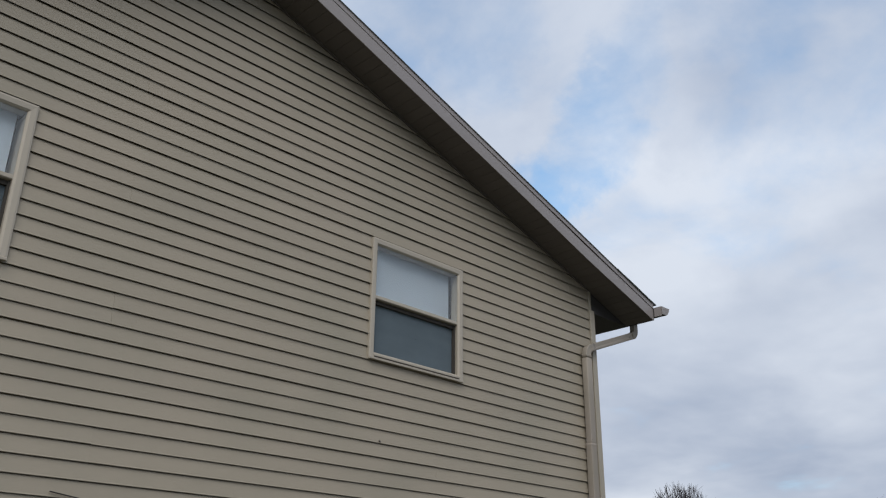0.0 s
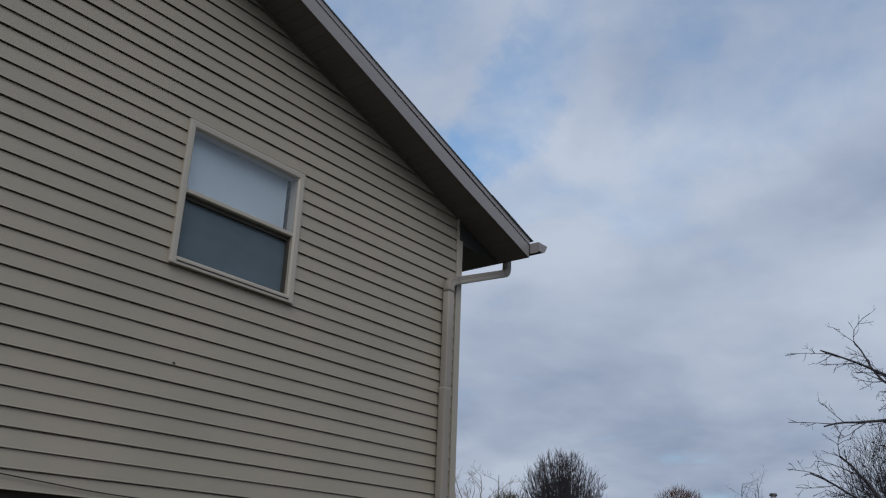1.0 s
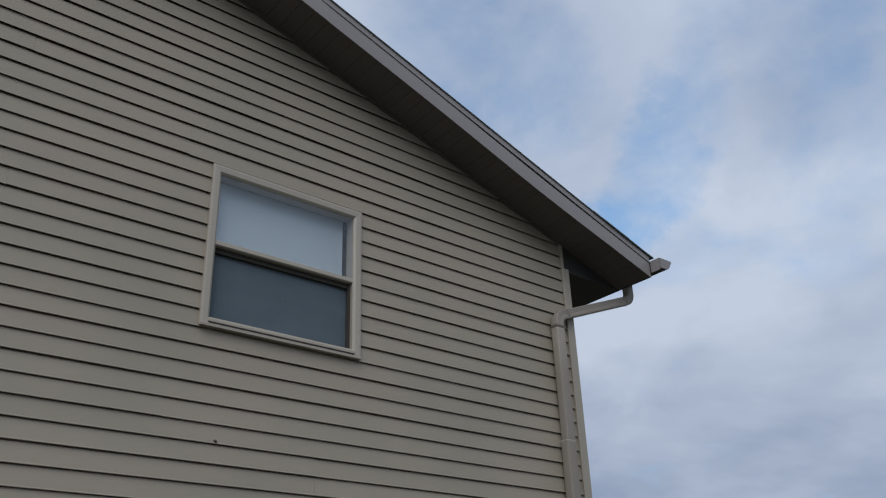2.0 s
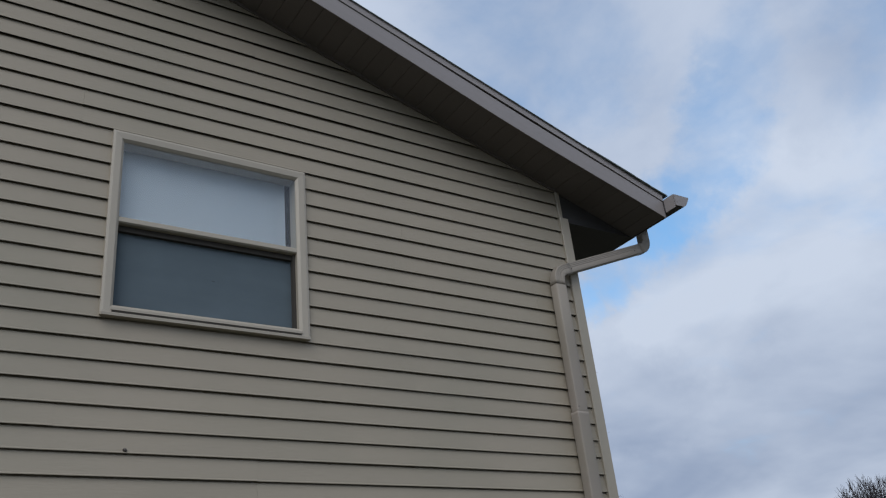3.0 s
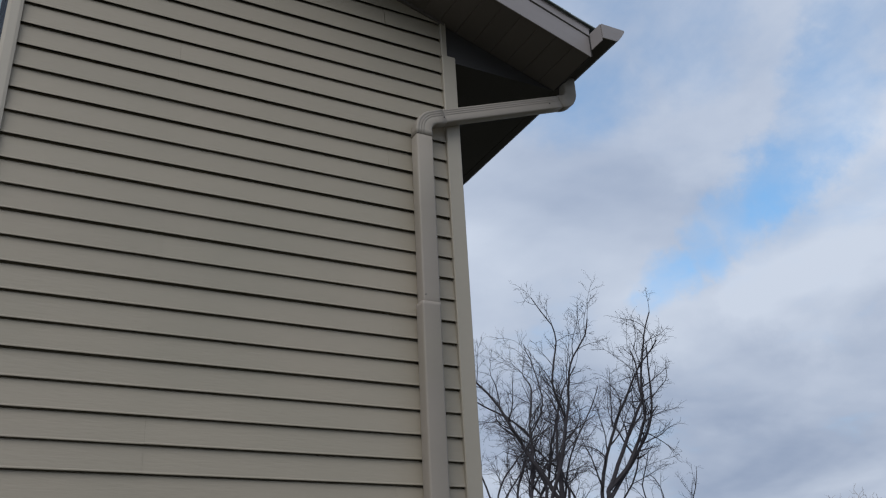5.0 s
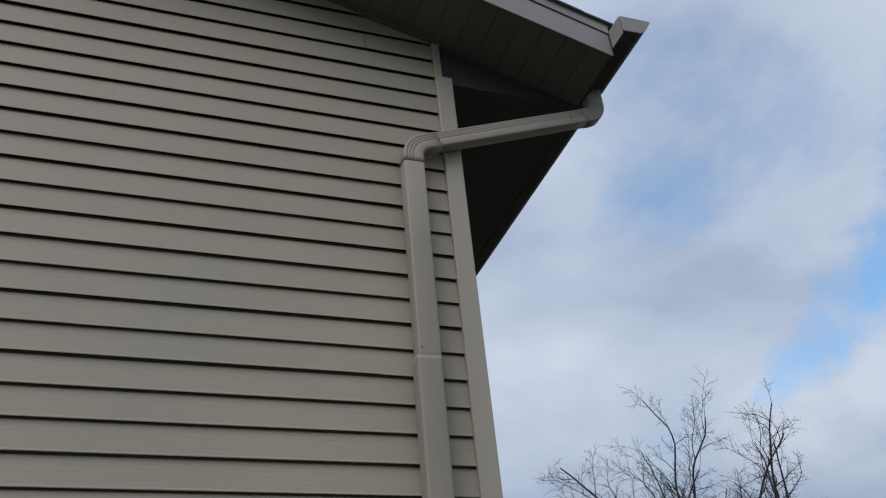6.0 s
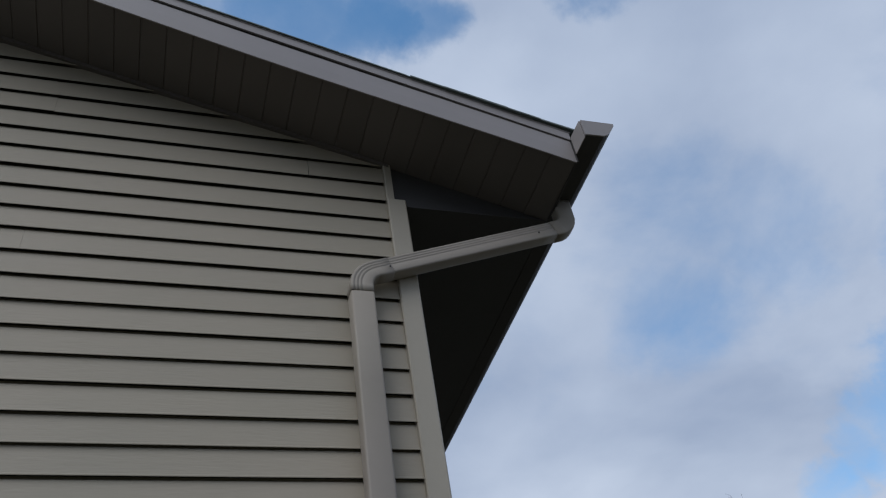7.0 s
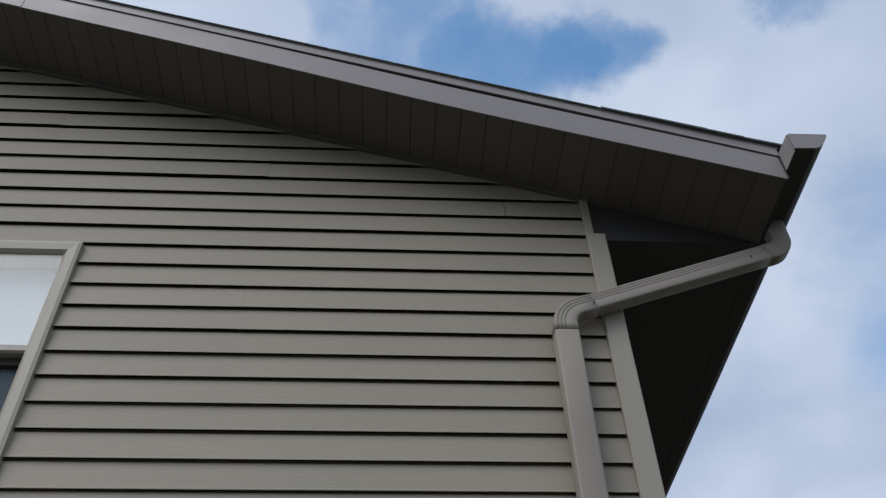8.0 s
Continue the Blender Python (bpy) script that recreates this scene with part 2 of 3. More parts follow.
def add_box(bm, x0, x1, y0, y1, z0, z1, bevel=0.0):
    r = bmesh.ops.create_cube(bm, size=1.0)
    bmesh.ops.transform(bm, matrix=Matrix.Translation(((x0 + x1) / 2, (y0 + y1) / 2, (z0 + z1) / 2)) @ Matrix.Diagonal((x1 - x0, y1 - y0, z1 - z0, 1)), verts=r["verts"])
    if bevel:
        edges = list({e for v in r["verts"] for e in v.link_edges})
        bmesh.ops.bevel(bm, geom=edges, offset=bevel, segments=2, affect="EDGES", profile=0.6)


def box(x0, x1, y0, y1, z0, z1, bevel=0.0):
    bm = bmesh.new()
    add_box(bm, x0, x1, y0, y1, z0, z1, bevel)
    return bm


def prism(poly, axis, a, b, bm=None):
    """A polygon in the two other axes, drawn out along axis from a to b."""
    bm = bm or bmesh.new()
    order = {"x": lambda p, q, s: (s, p, q), "y": lambda p, q, s: (p, s, q), "z": lambda p, q, s: (p, q, s)}[axis]
    va = [bm.verts.new(order(p, q, a)) for p, q in poly]
    vb = [bm.verts.new(order(p, q, b)) for p, q in poly]
    bm.faces.new(va), bm.faces.new(vb[::-1])
    for i in range(len(poly)):
        j = (i + 1) % len(poly)
        bm.faces.new((va[i], vb[i], vb[j], va[j]))
    return bm


# ---- the plan of the house (metres; the gable wall is y = 0, its east corner x = 0) ----
LINE = 4.003               # foot of one course of siding
COURSE = 0.1016
SIDING_FOOT = LINE - 20 * COURSE
EAVE_X, EAVE_Z = 0.608, 4.500
SLOPE = 0.3333
RIDGE_X = -4.36
WEST_X = 2 * RIDGE_X
DEPTH = 9.0
RAKE_Y = -0.338
WINDOWS = [(-3.000, -1.966, 3.402, 4.398), (-6.697, -5.663, 3.402, 4.398)]


def rake_z(x):
    """Underside of the sloping soffit at the wall."""
    return EAVE_Z + SLOPE * (EAVE_X - (x if x > RIDGE_X else 2 * RIDGE_X - x))


def rake_x(z):
    return EAVE_X - (z - EAVE_Z) / SLOPE


# ---- ground ----
def build_ground():
    n, size = 40, 2500.0
    verts, faces = [], []
    for j in range(n + 1):
        for i in range(n + 1):
            u, v = (2 * i / n - 1), (2 * j / n - 1)
            x, y = size * u * abs(u), size * v * abs(v)
            verts.append((x, y, -0.02))
    for j in range(n):
        for i in range(n):
            k = j * (n + 1) + i
            faces.append((k, k + 1, k + n + 2, k + n + 1))
    g = part_mesh("ground", mesh_of("ground", verts, faces, GRASS))
    tagged(g, "patchy green and brown winter lawn", "ground", kind="structure")


build_ground()


# ---- walls ----
def build_walls():
    # sheathing of the gable wall, with the window openings through it
    xs = sorted({WEST_X + 0.03, -0.03, RIDGE_X, *(v for w in WINDOWS for v in (w[0] + 0.05, w[1] - 0.05))})
    bm = bmesh.new()
    z0, z1 = WINDOWS[0][2] + 0.05, WINDOWS[0][3] - 0.05
    for a, b in zip(xs, xs[1:]):
        top_a, top_b = rake_z(a) + 0.05, rake_z(b) + 0.05
        opening = any(w[0] < (a + b) / 2 < w[1] for w in WINDOWS)
        if opening:
            prism([(a, SIDING_FOOT + 0.02), (b, SIDING_FOOT + 0.02), (b, z0), (a, z0)], "y", 0.012, 0.16, bm)
            prism([(a, z1), (b, z1), (b, top_b), (a, top_a)], "y", 0.012, 0.16, bm)
        else:
            prism([(a, SIDING_FOOT + 0.02), (b, SIDING_FOOT + 0.02), (b, top_b), (a, top_a)], "y", 0.012, 0.16, bm)
    south = tagged(part("wall_south", bm, SHEATH), "gable wall clad in tan horizontal vinyl siding", "wall", kind="structure")
    lower = part("lower_wall", box(WEST_X + 0.05, -0.05, 0.06, 0.25, -0.1, SIDING_FOOT + 0.01), LOWER)
    tagged(lower, "dark brown boarded lower storey below the siding", "wall", kind="structure")
    for name, x0, x1 in (("wall_east", -0.19, -0.03), ("wall_west", WEST_X + 0.03, WEST_X + 0.19)):
        tagged(part(name, box(x0, x1, 0.165, DEPTH, -0.1, EAVE_Z + 0.15), VINYL), "tan side wall of the house", "wall", kind="structure")
    tagged(part("wall_north", prism([(WEST_X + 0.03, -0.1), (-0.03, -0.1), (-0.03, rake_z(-0.03)), (RIDGE_X, rake_z(RIDGE_X)), (WEST_X + 0.03, rake_z(-0.03))], "y", DEPTH + 0.005, DEPTH + 0.16), VINYL),
           "tan rear gable wall of the house", "wall", kind="structure")
    return south


WALL = build_walls()


# ---- windows ----
def build_window(n, x0, x1, z0, z1):
    root = tagged(new(f"window_{n}"), "single-hung window in an almond vinyl frame, pale shade drawn", "window", kind="structure")
    fw, front = 0.056, -0.027
    # mitred casing: four lengths with a stepped face
    profile = [(0.0, 0.01), (0.0, front), (0.012, front - 0.003), (0.042, front - 0.001), (fw - 0.004, front + 0.008), (fw, front + 0.012), (fw, 0.06), (0.046, 0.06), (0.046, 0.01)]

    def rail(p, q, inward):
        bm = bmesh.new()
        p, q, inward = Vector(p), Vector(q), Vector(inward)
        along = (q - p).normalized()
        rings = []
        for end, s in ((p, 1), (q, -1)):
            rings.append([bm.verts.new(end + inward * d + along * s * d + Vector((0, y, 0))) for d, y in profile])
        k = len(profile)
        for i in range(k):
            bm.faces.new((rings[0][i], rings[0][(i + 1) % k], rings[1][(i + 1) % k], rings[1][i]))
        bm.faces.new(rings[0]), bm.faces.new(rings[1][::-1])
        return bm

    part("window_frame", rail((x0, 0, z1), (x1, 0, z1), (0, 0, -1)), FRAME, root)
    part("window_frame", rail((x0, 0, z0), (x0, 0, z1), (1, 0, 0)), FRAME, root)
    part("window_frame", rail((x1, 0, z0), (x1, 0, z1), (-1, 0, 0)), FRAME, root)
    part("window_sill", rail((x0, 0, z0), (x1, 0, z0), (0, 0, 1)), FRAME, root)
    part("sill_nose", prism([(front - 0.012, z0 - 0.003), (front - 0.013, z0 + 0.010), (front - 0.003, z0 + 0.016), (0.0, z0 + 0.016), (0.0, z0 - 0.003)], "x", x0 + 0.003, x1 - 0.003), FRAME, root)
    part("sill_track", prism([(front - 0.007, z0 + 0.026), (front - 0.007, z0 + 0.036), (0.0, z0 + 0.038), (0.0, z0 + 0.026)], "x", x0 + 0.045, x1 - 0.045), FRAME, root)
    # added near-black strip that draws the sill's shadow line
    part("weep_slot", box(x0 + 0.05, x1 - 0.05, front - 0.0045, 0.0, z0 + 0.0168, z0 + 0.0252), SHEATH, root, "dark strip painting the shadow line in the sill")
    ix0, ix1, iz0, iz1 = x0 + fw, x1 - fw, z0 + fw - 0.012, z1 - fw + 0.012
    mid = z0 + (z1 - z0) * 0.507
    # meeting rail in front of the upper sash
    part("meeting_rail", prism([(-0.006, mid - 0.016), (-0.014, mid - 0.010), (-0.014, mid + 0.012), (-0.006, mid + 0.018), (0.052, mid + 0.018), (0.052, mid - 0.016)], "x", ix0 - 0.004, ix1 + 0.004), FRAME, root)
    upper = part("pane", box(ix0, ix1, -0.012, -0.008, mid, iz1), GLASS, root, "upper glass pane with the pale shade behind")
    lower = part("pane", box(ix0, ix1, 0.054, 0.058, iz0, mid), GLASS, root, "lower glass pane behind an insect screen")
    for p in (upper, lower):
        p.visible_shadow = False
    # lower sash rails and the screen in its thin frame
    # stiles take the sheathing's near-black, so their shade is painted
    for a, b, c, d in ((ix0, ix0 + 0.006, iz0, mid - 0.016), (ix1 - 0.014, ix1, iz0, mid - 0.016)):
        part("sash_stile", box(a, b, 0.010, 0.040, c, d), SHEATH, root, "sash stile coloured dark in place of shade")
    part("sash_rail", box(ix0 + 0.006, ix1 - 0.014, 0.012, 0.040, iz0, iz0 + 0.012), FRAME, root)
    # dark strip that paints the shadow under the meeting rail
    part("sash_rail", box(ix0 + 0.006, ix1 - 0.014, 0.020, 0.041, mid - 0.045, mid - 0.0165), SHEATH, root, "top rail of the lower sash, coloured dark as the meeting rail's shadow")
    part("insect_screen", box(ix0, ix1, 0.0425, 0.044, iz0, mid - 0.014), SCREEN, root, "dark grey insect screen")
    shade = bmesh.new()
    cols = 24
    rows = [(iz0 - 0.03), (iz1 + 0.03)]
    vs = [[shade.verts.new((x0 + 0.05 + (x1 - x0 - 0.132) * i / cols, 0.070 + 0.0005 * math.sin(i * 1.7 + n), z)) for i in range(cols + 1)] for z in rows]
    for i in range(cols):
        shade.faces.new((vs[0][i], vs[0][i + 1], vs[1][i + 1], vs[1][i]))
    bmesh.ops.solidify(shade, geom=shade.faces[:], thickness=0.003)
    part("window_shade", shade, BLIND, root, "white fabric shade")
    # the reveal round the opening, and the dim room behind it
    bm = bmesh.new()
    for a, b, c, d in ((x0 + 0.047, x0 + 0.05, z0 + 0.05, z1 - 0.05), (x1 - 0.05, x1 - 0.047, z0 + 0.05, z1 - 0.05), (x0 + 0.05, x1 - 0.05, z0 + 0.047, z0 + 0.05), (x0 + 0.05, x1 - 0.05, z1 - 0.05, z1 - 0.047)):
        add_box(bm, a, b, 0.062, 0.16, c, d)
    part("reveal", bm, FRAME, root)


for n, w in enumerate(WINDOWS):
    build_window(n + 1, *w)


# ---- roof: deck, fascia, drip edge, soffit, shingles ----
def build_roof():
    thick = 0.175
    bm = bmesh.new()
    inner = RAKE_Y + 0.02
    for side in (1, -1):
        def sx(x):
            return x if side == 1 else 2 * RIDGE_X - x
        ring = [(sx(EAVE_X - 0.004), EAVE_Z + 0.03), (sx(EAVE_X - 0.004), EAVE_Z + thick - 0.02), (RIDGE_X, rake_z(RIDGE_X) + thick - 0.02), (RIDGE_X, rake_z(RIDGE_X) + 0.03)]
        prism(ring if side == 1 else ring[::-1], "y", inner, DEPTH + 0.3, bm)
    roof = tagged(part("roof", bm, SHEATH), "low-pitched gable roof with grey-green shingles and taupe fascia", "roof", kind="structure")
    for side in (1, -1):
        def sx(x):
            return x if side == 1 else 2 * RIDGE_X - x

        def band(x0, x1, lo, hi, y0, y1):
            p = [(sx(x0), rake_z(sx(x0)) + lo), (sx(x1), rake_z(sx(x1)) + lo), (sx(x1), rake_z(sx(x1)) + hi), (sx(x0), rake_z(sx(x0)) + hi)]
            return prism(p, "y", y0, y1)
        def fascia_strip(x0, x1, y0):
            """A length of fascia that has worked loose and sags a little."""
            bm, rings, n = bmesh.new(), [], 24
            for k in range(n + 1):
                x = x0 + (x1 - x0) * k / n
                sag = 0.020 * math.exp(-((x + 0.55) / 0.75) ** 2)
                z = rake_z(sx(x))
                rings.append([bm.verts.new((sx(x), y, z + h)) for y, h in ((y0, -0.004 - sag), (y0 - 0.001, 0.06 - sag), (y0, 0.120 - sag * 0.55), (RAKE_Y + 0.005, 0.120 - sag * 0.55), (RAKE_Y + 0.005, -0.004 - sag))])
            for r, q in zip(rings, rings[1:]):
                for i in range(5):
                    bm.faces.new((r[i], r[(i + 1) % 5], q[(i + 1) % 5], q[i]))
            bm.faces.new(rings[0]), bm.faces.new(rings[-1][::-1])
            return bm

        # rake fascia in bent lengths of metal, a slightly open joint, then the drip board above it
        joints = [EAVE_X, -2.45, RIDGE_X]
        for i, (a, b) in enumerate(zip(joints, joints[1:])):
            part("rake_fascia", fascia_strip(a, b + 0.001, RAKE_Y - 0.002 * i), FASCIA, roof)
        part("drip_board", band(EAVE_X + 0.004, RIDGE_X, 0.124, 0.166, RAKE_Y - 0.006, RAKE_Y + 0.003), FASCIA, roof)
        part("drip_edge", band(EAVE_X + 0.01, RIDGE_X, 0.1665, 0.170, RAKE_Y - 0.0085, RAKE_Y + 0.03), FASCIA, roof)
        # eave fascia behind the gutter
        xa, xb = sorted((sx(EAVE_X - 0.002), sx(EAVE_X + 0.008)))
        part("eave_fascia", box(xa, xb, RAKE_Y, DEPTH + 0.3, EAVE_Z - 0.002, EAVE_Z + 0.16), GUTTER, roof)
        # flat soffit of the eave
        xa, xb = sorted((sx(-0.03), sx(EAVE_X - 0.003)))
        part("eave_soffit", box(xa, xb, -0.002, DEPTH, EAVE_Z, EAVE_Z + 0.008), EAVE, roof, "eave soffit with its deep shade put into the colour")
        # box return: the wall plane carried out to the eave
        poly = [(sx(-0.05), EAVE_Z + 0.009), (sx(EAVE_X - 0.02), EAVE_Z + 0.009), (sx(-0.05), rake_z(-0.05) + 0.004)]
        # takes the near-black eave colour, which paints in the overhang's shade
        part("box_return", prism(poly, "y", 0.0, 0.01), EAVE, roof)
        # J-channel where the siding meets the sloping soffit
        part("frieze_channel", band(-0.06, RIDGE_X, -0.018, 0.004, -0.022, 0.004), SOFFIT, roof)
    # sloping soffit, panel by panel
    w = 0.0985
    k = int((EAVE_X - RIDGE_X) / w)
    lip = 0.003
    for i in range(k):
        a, b = EAVE_X - i * w, EAVE_X - (i + 1) * w
        poly = [(a - 0.0004, rake_z(a) + lip), (a - 0.004, rake_z(a - 0.004)), (b + 0.004, rake_z(b + 0.004)), (b + 0.0004, rake_z(b) + lip),
                (b + 0.0004, rake_z(b) + 0.03), (a - 0.0004, rake_z(a) + 0.03)]
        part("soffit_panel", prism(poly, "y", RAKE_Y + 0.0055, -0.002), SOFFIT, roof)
    west = [(WEST_X - EAVE_X, EAVE_Z), (RIDGE_X, rake_z(RIDGE_X)), (RIDGE_X, rake_z(RIDGE_X) + 0.03), (WEST_X - EAVE_X, EAVE_Z + 0.03)]
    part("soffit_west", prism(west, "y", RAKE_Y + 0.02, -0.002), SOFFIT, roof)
    # shingles: courses up the slope; the rake ends are seen, uneven and curled near the eave
    rng = random.Random(5)
    run = 0.135
    courses = int((EAVE_X + 0.02 - RIDGE_X) / run)
    for i in range(courses):
        a = EAVE_X + (0.048 if i == 0 else 0.025) - i * run
        b = a - run * 1.9
        base = 0.171
        over = RAKE_Y - 0.014 - (rng.uniform(0.0, 0.008) if i < 4 else 0.001 * (i % 2))
        y = over
        lift, fat = (rng.uniform(0.003, 0.014), 0.008) if i < 4 else (0.0005, 0.006)
        for c in range(3):
            y1 = y + rng.uniform(0.28, 0.36)
            poly = [(a, rake_z(a) + base + lift), (a, rake_z(a) + base + lift + fat), (max(b, RIDGE_X), rake_z(max(b, RIDGE_X)) + base + fat), (max(b, RIDGE_X), rake_z(max(b, RIDGE_X)) + base)]
            part("shingle", prism(poly, "y", y, y1 - 0.004), SHINGLE, roof)
            y = y1
    bm = bmesh.new()
    for i in range(courses):
        a = EAVE_X + 0.025 - i * run
        b = max(a - run * 1.9, RIDGE_X)
        prism([(a, rake_z(a) + 0.175), (a, rake_z(a) + 0.185), (b, rake_z(b) + 0.18), (b, rake_z(b) + 0.171)], "y", RAKE_Y + 1.1, DEPTH + 0.3, bm)
        a2, b2 = 2 * RIDGE_X - a, 2 * RIDGE_X - b
        prism([(a2, rake_z(a2) + 0.175), (b2, rake_z(b2) + 0.171), (b2, rake_z(b2) + 0.18), (a2, rake_z(a2) + 0.185)], "y", RAKE_Y - 0.03, DEPTH + 0.3, bm)
    tagged(part("shingle_courses", bm, SHINGLE, roof), kind="stuff")
    return roof


ROOF = build_roof()


# ---- corner post ----
def build_corner():
    top, foot = EAVE_Z + 0.012, SIDING_FOOT - 0.01
    poly = [(-0.084, 0.01), (-0.084, -0.022), (-0.080, -0.026), (-0.013, -0.026), (-0.008, -0.021), (-0.008, 0.06), (-0.028, 0.06), (-0.028, 0.01)]
    post = tagged(part("corner_post", prism(poly, "z", foot, top), TRIM), "tan vinyl outside corner post", "trim", kind="structure")
    strip = [(-0.084, 0.01), (-0.084, -0.019), (-0.080, -0.022), (-0.053, -0.020), (-0.051, 0.01)]
    part("upper_strip", prism(strip, "z", top + 0.001, rake_z(-0.09) - 0.004), TRIM, post)


build_corner()


# ---- gutter and downspout ----
def sweep(path, section, bm=None, cap=True):
    """A section (across, depth) swept along a path in a plane of constant y; each path row: x, z, scale across."""
    bm = bm or bmesh.new()
    rings = []
    pts = [Vector((p[0], 0, p[1])) for p in path]
    for i, p in enumerate(path):
        t = (pts[min(i + 1, len(pts) - 1)] - pts[max(i - 1, 0)]).normalized()
        across = Vector((-t.z, 0, t.x))
        s = p[2] if len(p) > 2 else 1.0
        rings.append([bm.verts.new(pts[i] + across * (u * s) + Vector((0, v * (1 + (s - 1) * 1.2), 0)) + Vector((0, SPOUT_Y, 0))) for u, v in section])
    k = len(section)
    for a, b in zip(rings, rings[1:]):
        for i in range(k):
            bm.faces.new((a[i], a[(i + 1) % k], b[(i + 1) % k], b[i]))
    if cap:
        bm.faces.new(rings[0]), bm.faces.new(rings[-1][::-1])
    return bm


SPOUT_Y = -0.062
HALF_W, HALF_D = 0.0425, 0.033


def spout_section(w=HALF_W, d=HALF_D, r=0.009):
    out = []
    for cx, cy, a0 in ((w - r, d - r, 0), (-w + r, d - r, 90), (-w + r, -d + r, 180), (w - r, -d + r, 270)):
        for k in range(4):
            a = radians(a0 + 30 * k)
            out.append((cx + r * math.cos(a), cy + r * math.sin(a)))
    return out


def ribbed_section():
    """The same section with shallow lengthwise grooves in its front."""
    w, d, r = HALF_W, HALF_D, 0.009
    out = spout_section()
    grooves = [(u, -d + dd) for k in (-0.026, -0.013, 0.0) for u, dd in ((k - 0.004, 0.0), (k - 0.0015, 0.002), (k + 0.0015, 0.002), (k + 0.004, 0.0))]
    return out[:12] + grooves + out[12:]


def smooth_shade(ob):
    for p in ob.data.polygons:
        p.use_smooth = True
    return ob


def build_gutter():
    g = tagged(new("gutter"), "taupe metal gutter along the eave", "gutter")
    dx, dz = 0.004, 0.024
    # a shallow trough whose front leans out to a folded lip
    face = [(0.609, 4.518), (0.690, 4.522), (0.708, 4.532), (0.728, 4.556), (0.743, 4.580), (0.752, 4.594), (0.753, 4.606)]
    inside = [(x - 0.006, z + 0.007) for x, z in face[::-1][1:-1]]
    prof = face + [(0.745, 4.606)] + inside + [(0.617, 4.528), (0.617, 4.604), (0.609, 4.604)]
    # trough in the shaded copy, end cap in the lit taupe
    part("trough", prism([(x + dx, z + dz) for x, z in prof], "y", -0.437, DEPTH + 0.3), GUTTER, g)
    part("end_cap", prism([(x + dx, z + dz) for x, z in face + [(0.609, 4.604)]], "y", -0.444, -0.4375), FASCIA, g)
    part("back_flange", box(0.605 + dx, 0.6085 + dx, -0.436, RAKE_Y - 0.012, 4.506 + dz, 4.606 + dz), FASCIA, g)
    part("front_lip", box(0.746 + dx, 0.756 + dx, -0.437, DEPTH + 0.3, 4.598 + dz, 4.607 + dz, 0.002), FASCIA, g)
    return g


def fillet(cx, cz, t_in, t_out, r, n):
    """Points of an arc of radius r that rounds the corner (cx, cz) between two directions."""
    turn = math.acos(max(-1, min(1, t_in.dot(t_out))))
    reach = r * math.tan(turn / 2)
    a = Vector((cx, cz)) - t_in * reach
    side = t_out - t_in * t_in.dot(t_out)
    side.normalize()
    mid = a + side * r
    return [mid - side * r * math.cos(turn * k / n) + t_in * r * math.sin(turn * k / n) for k in range(n + 1)]


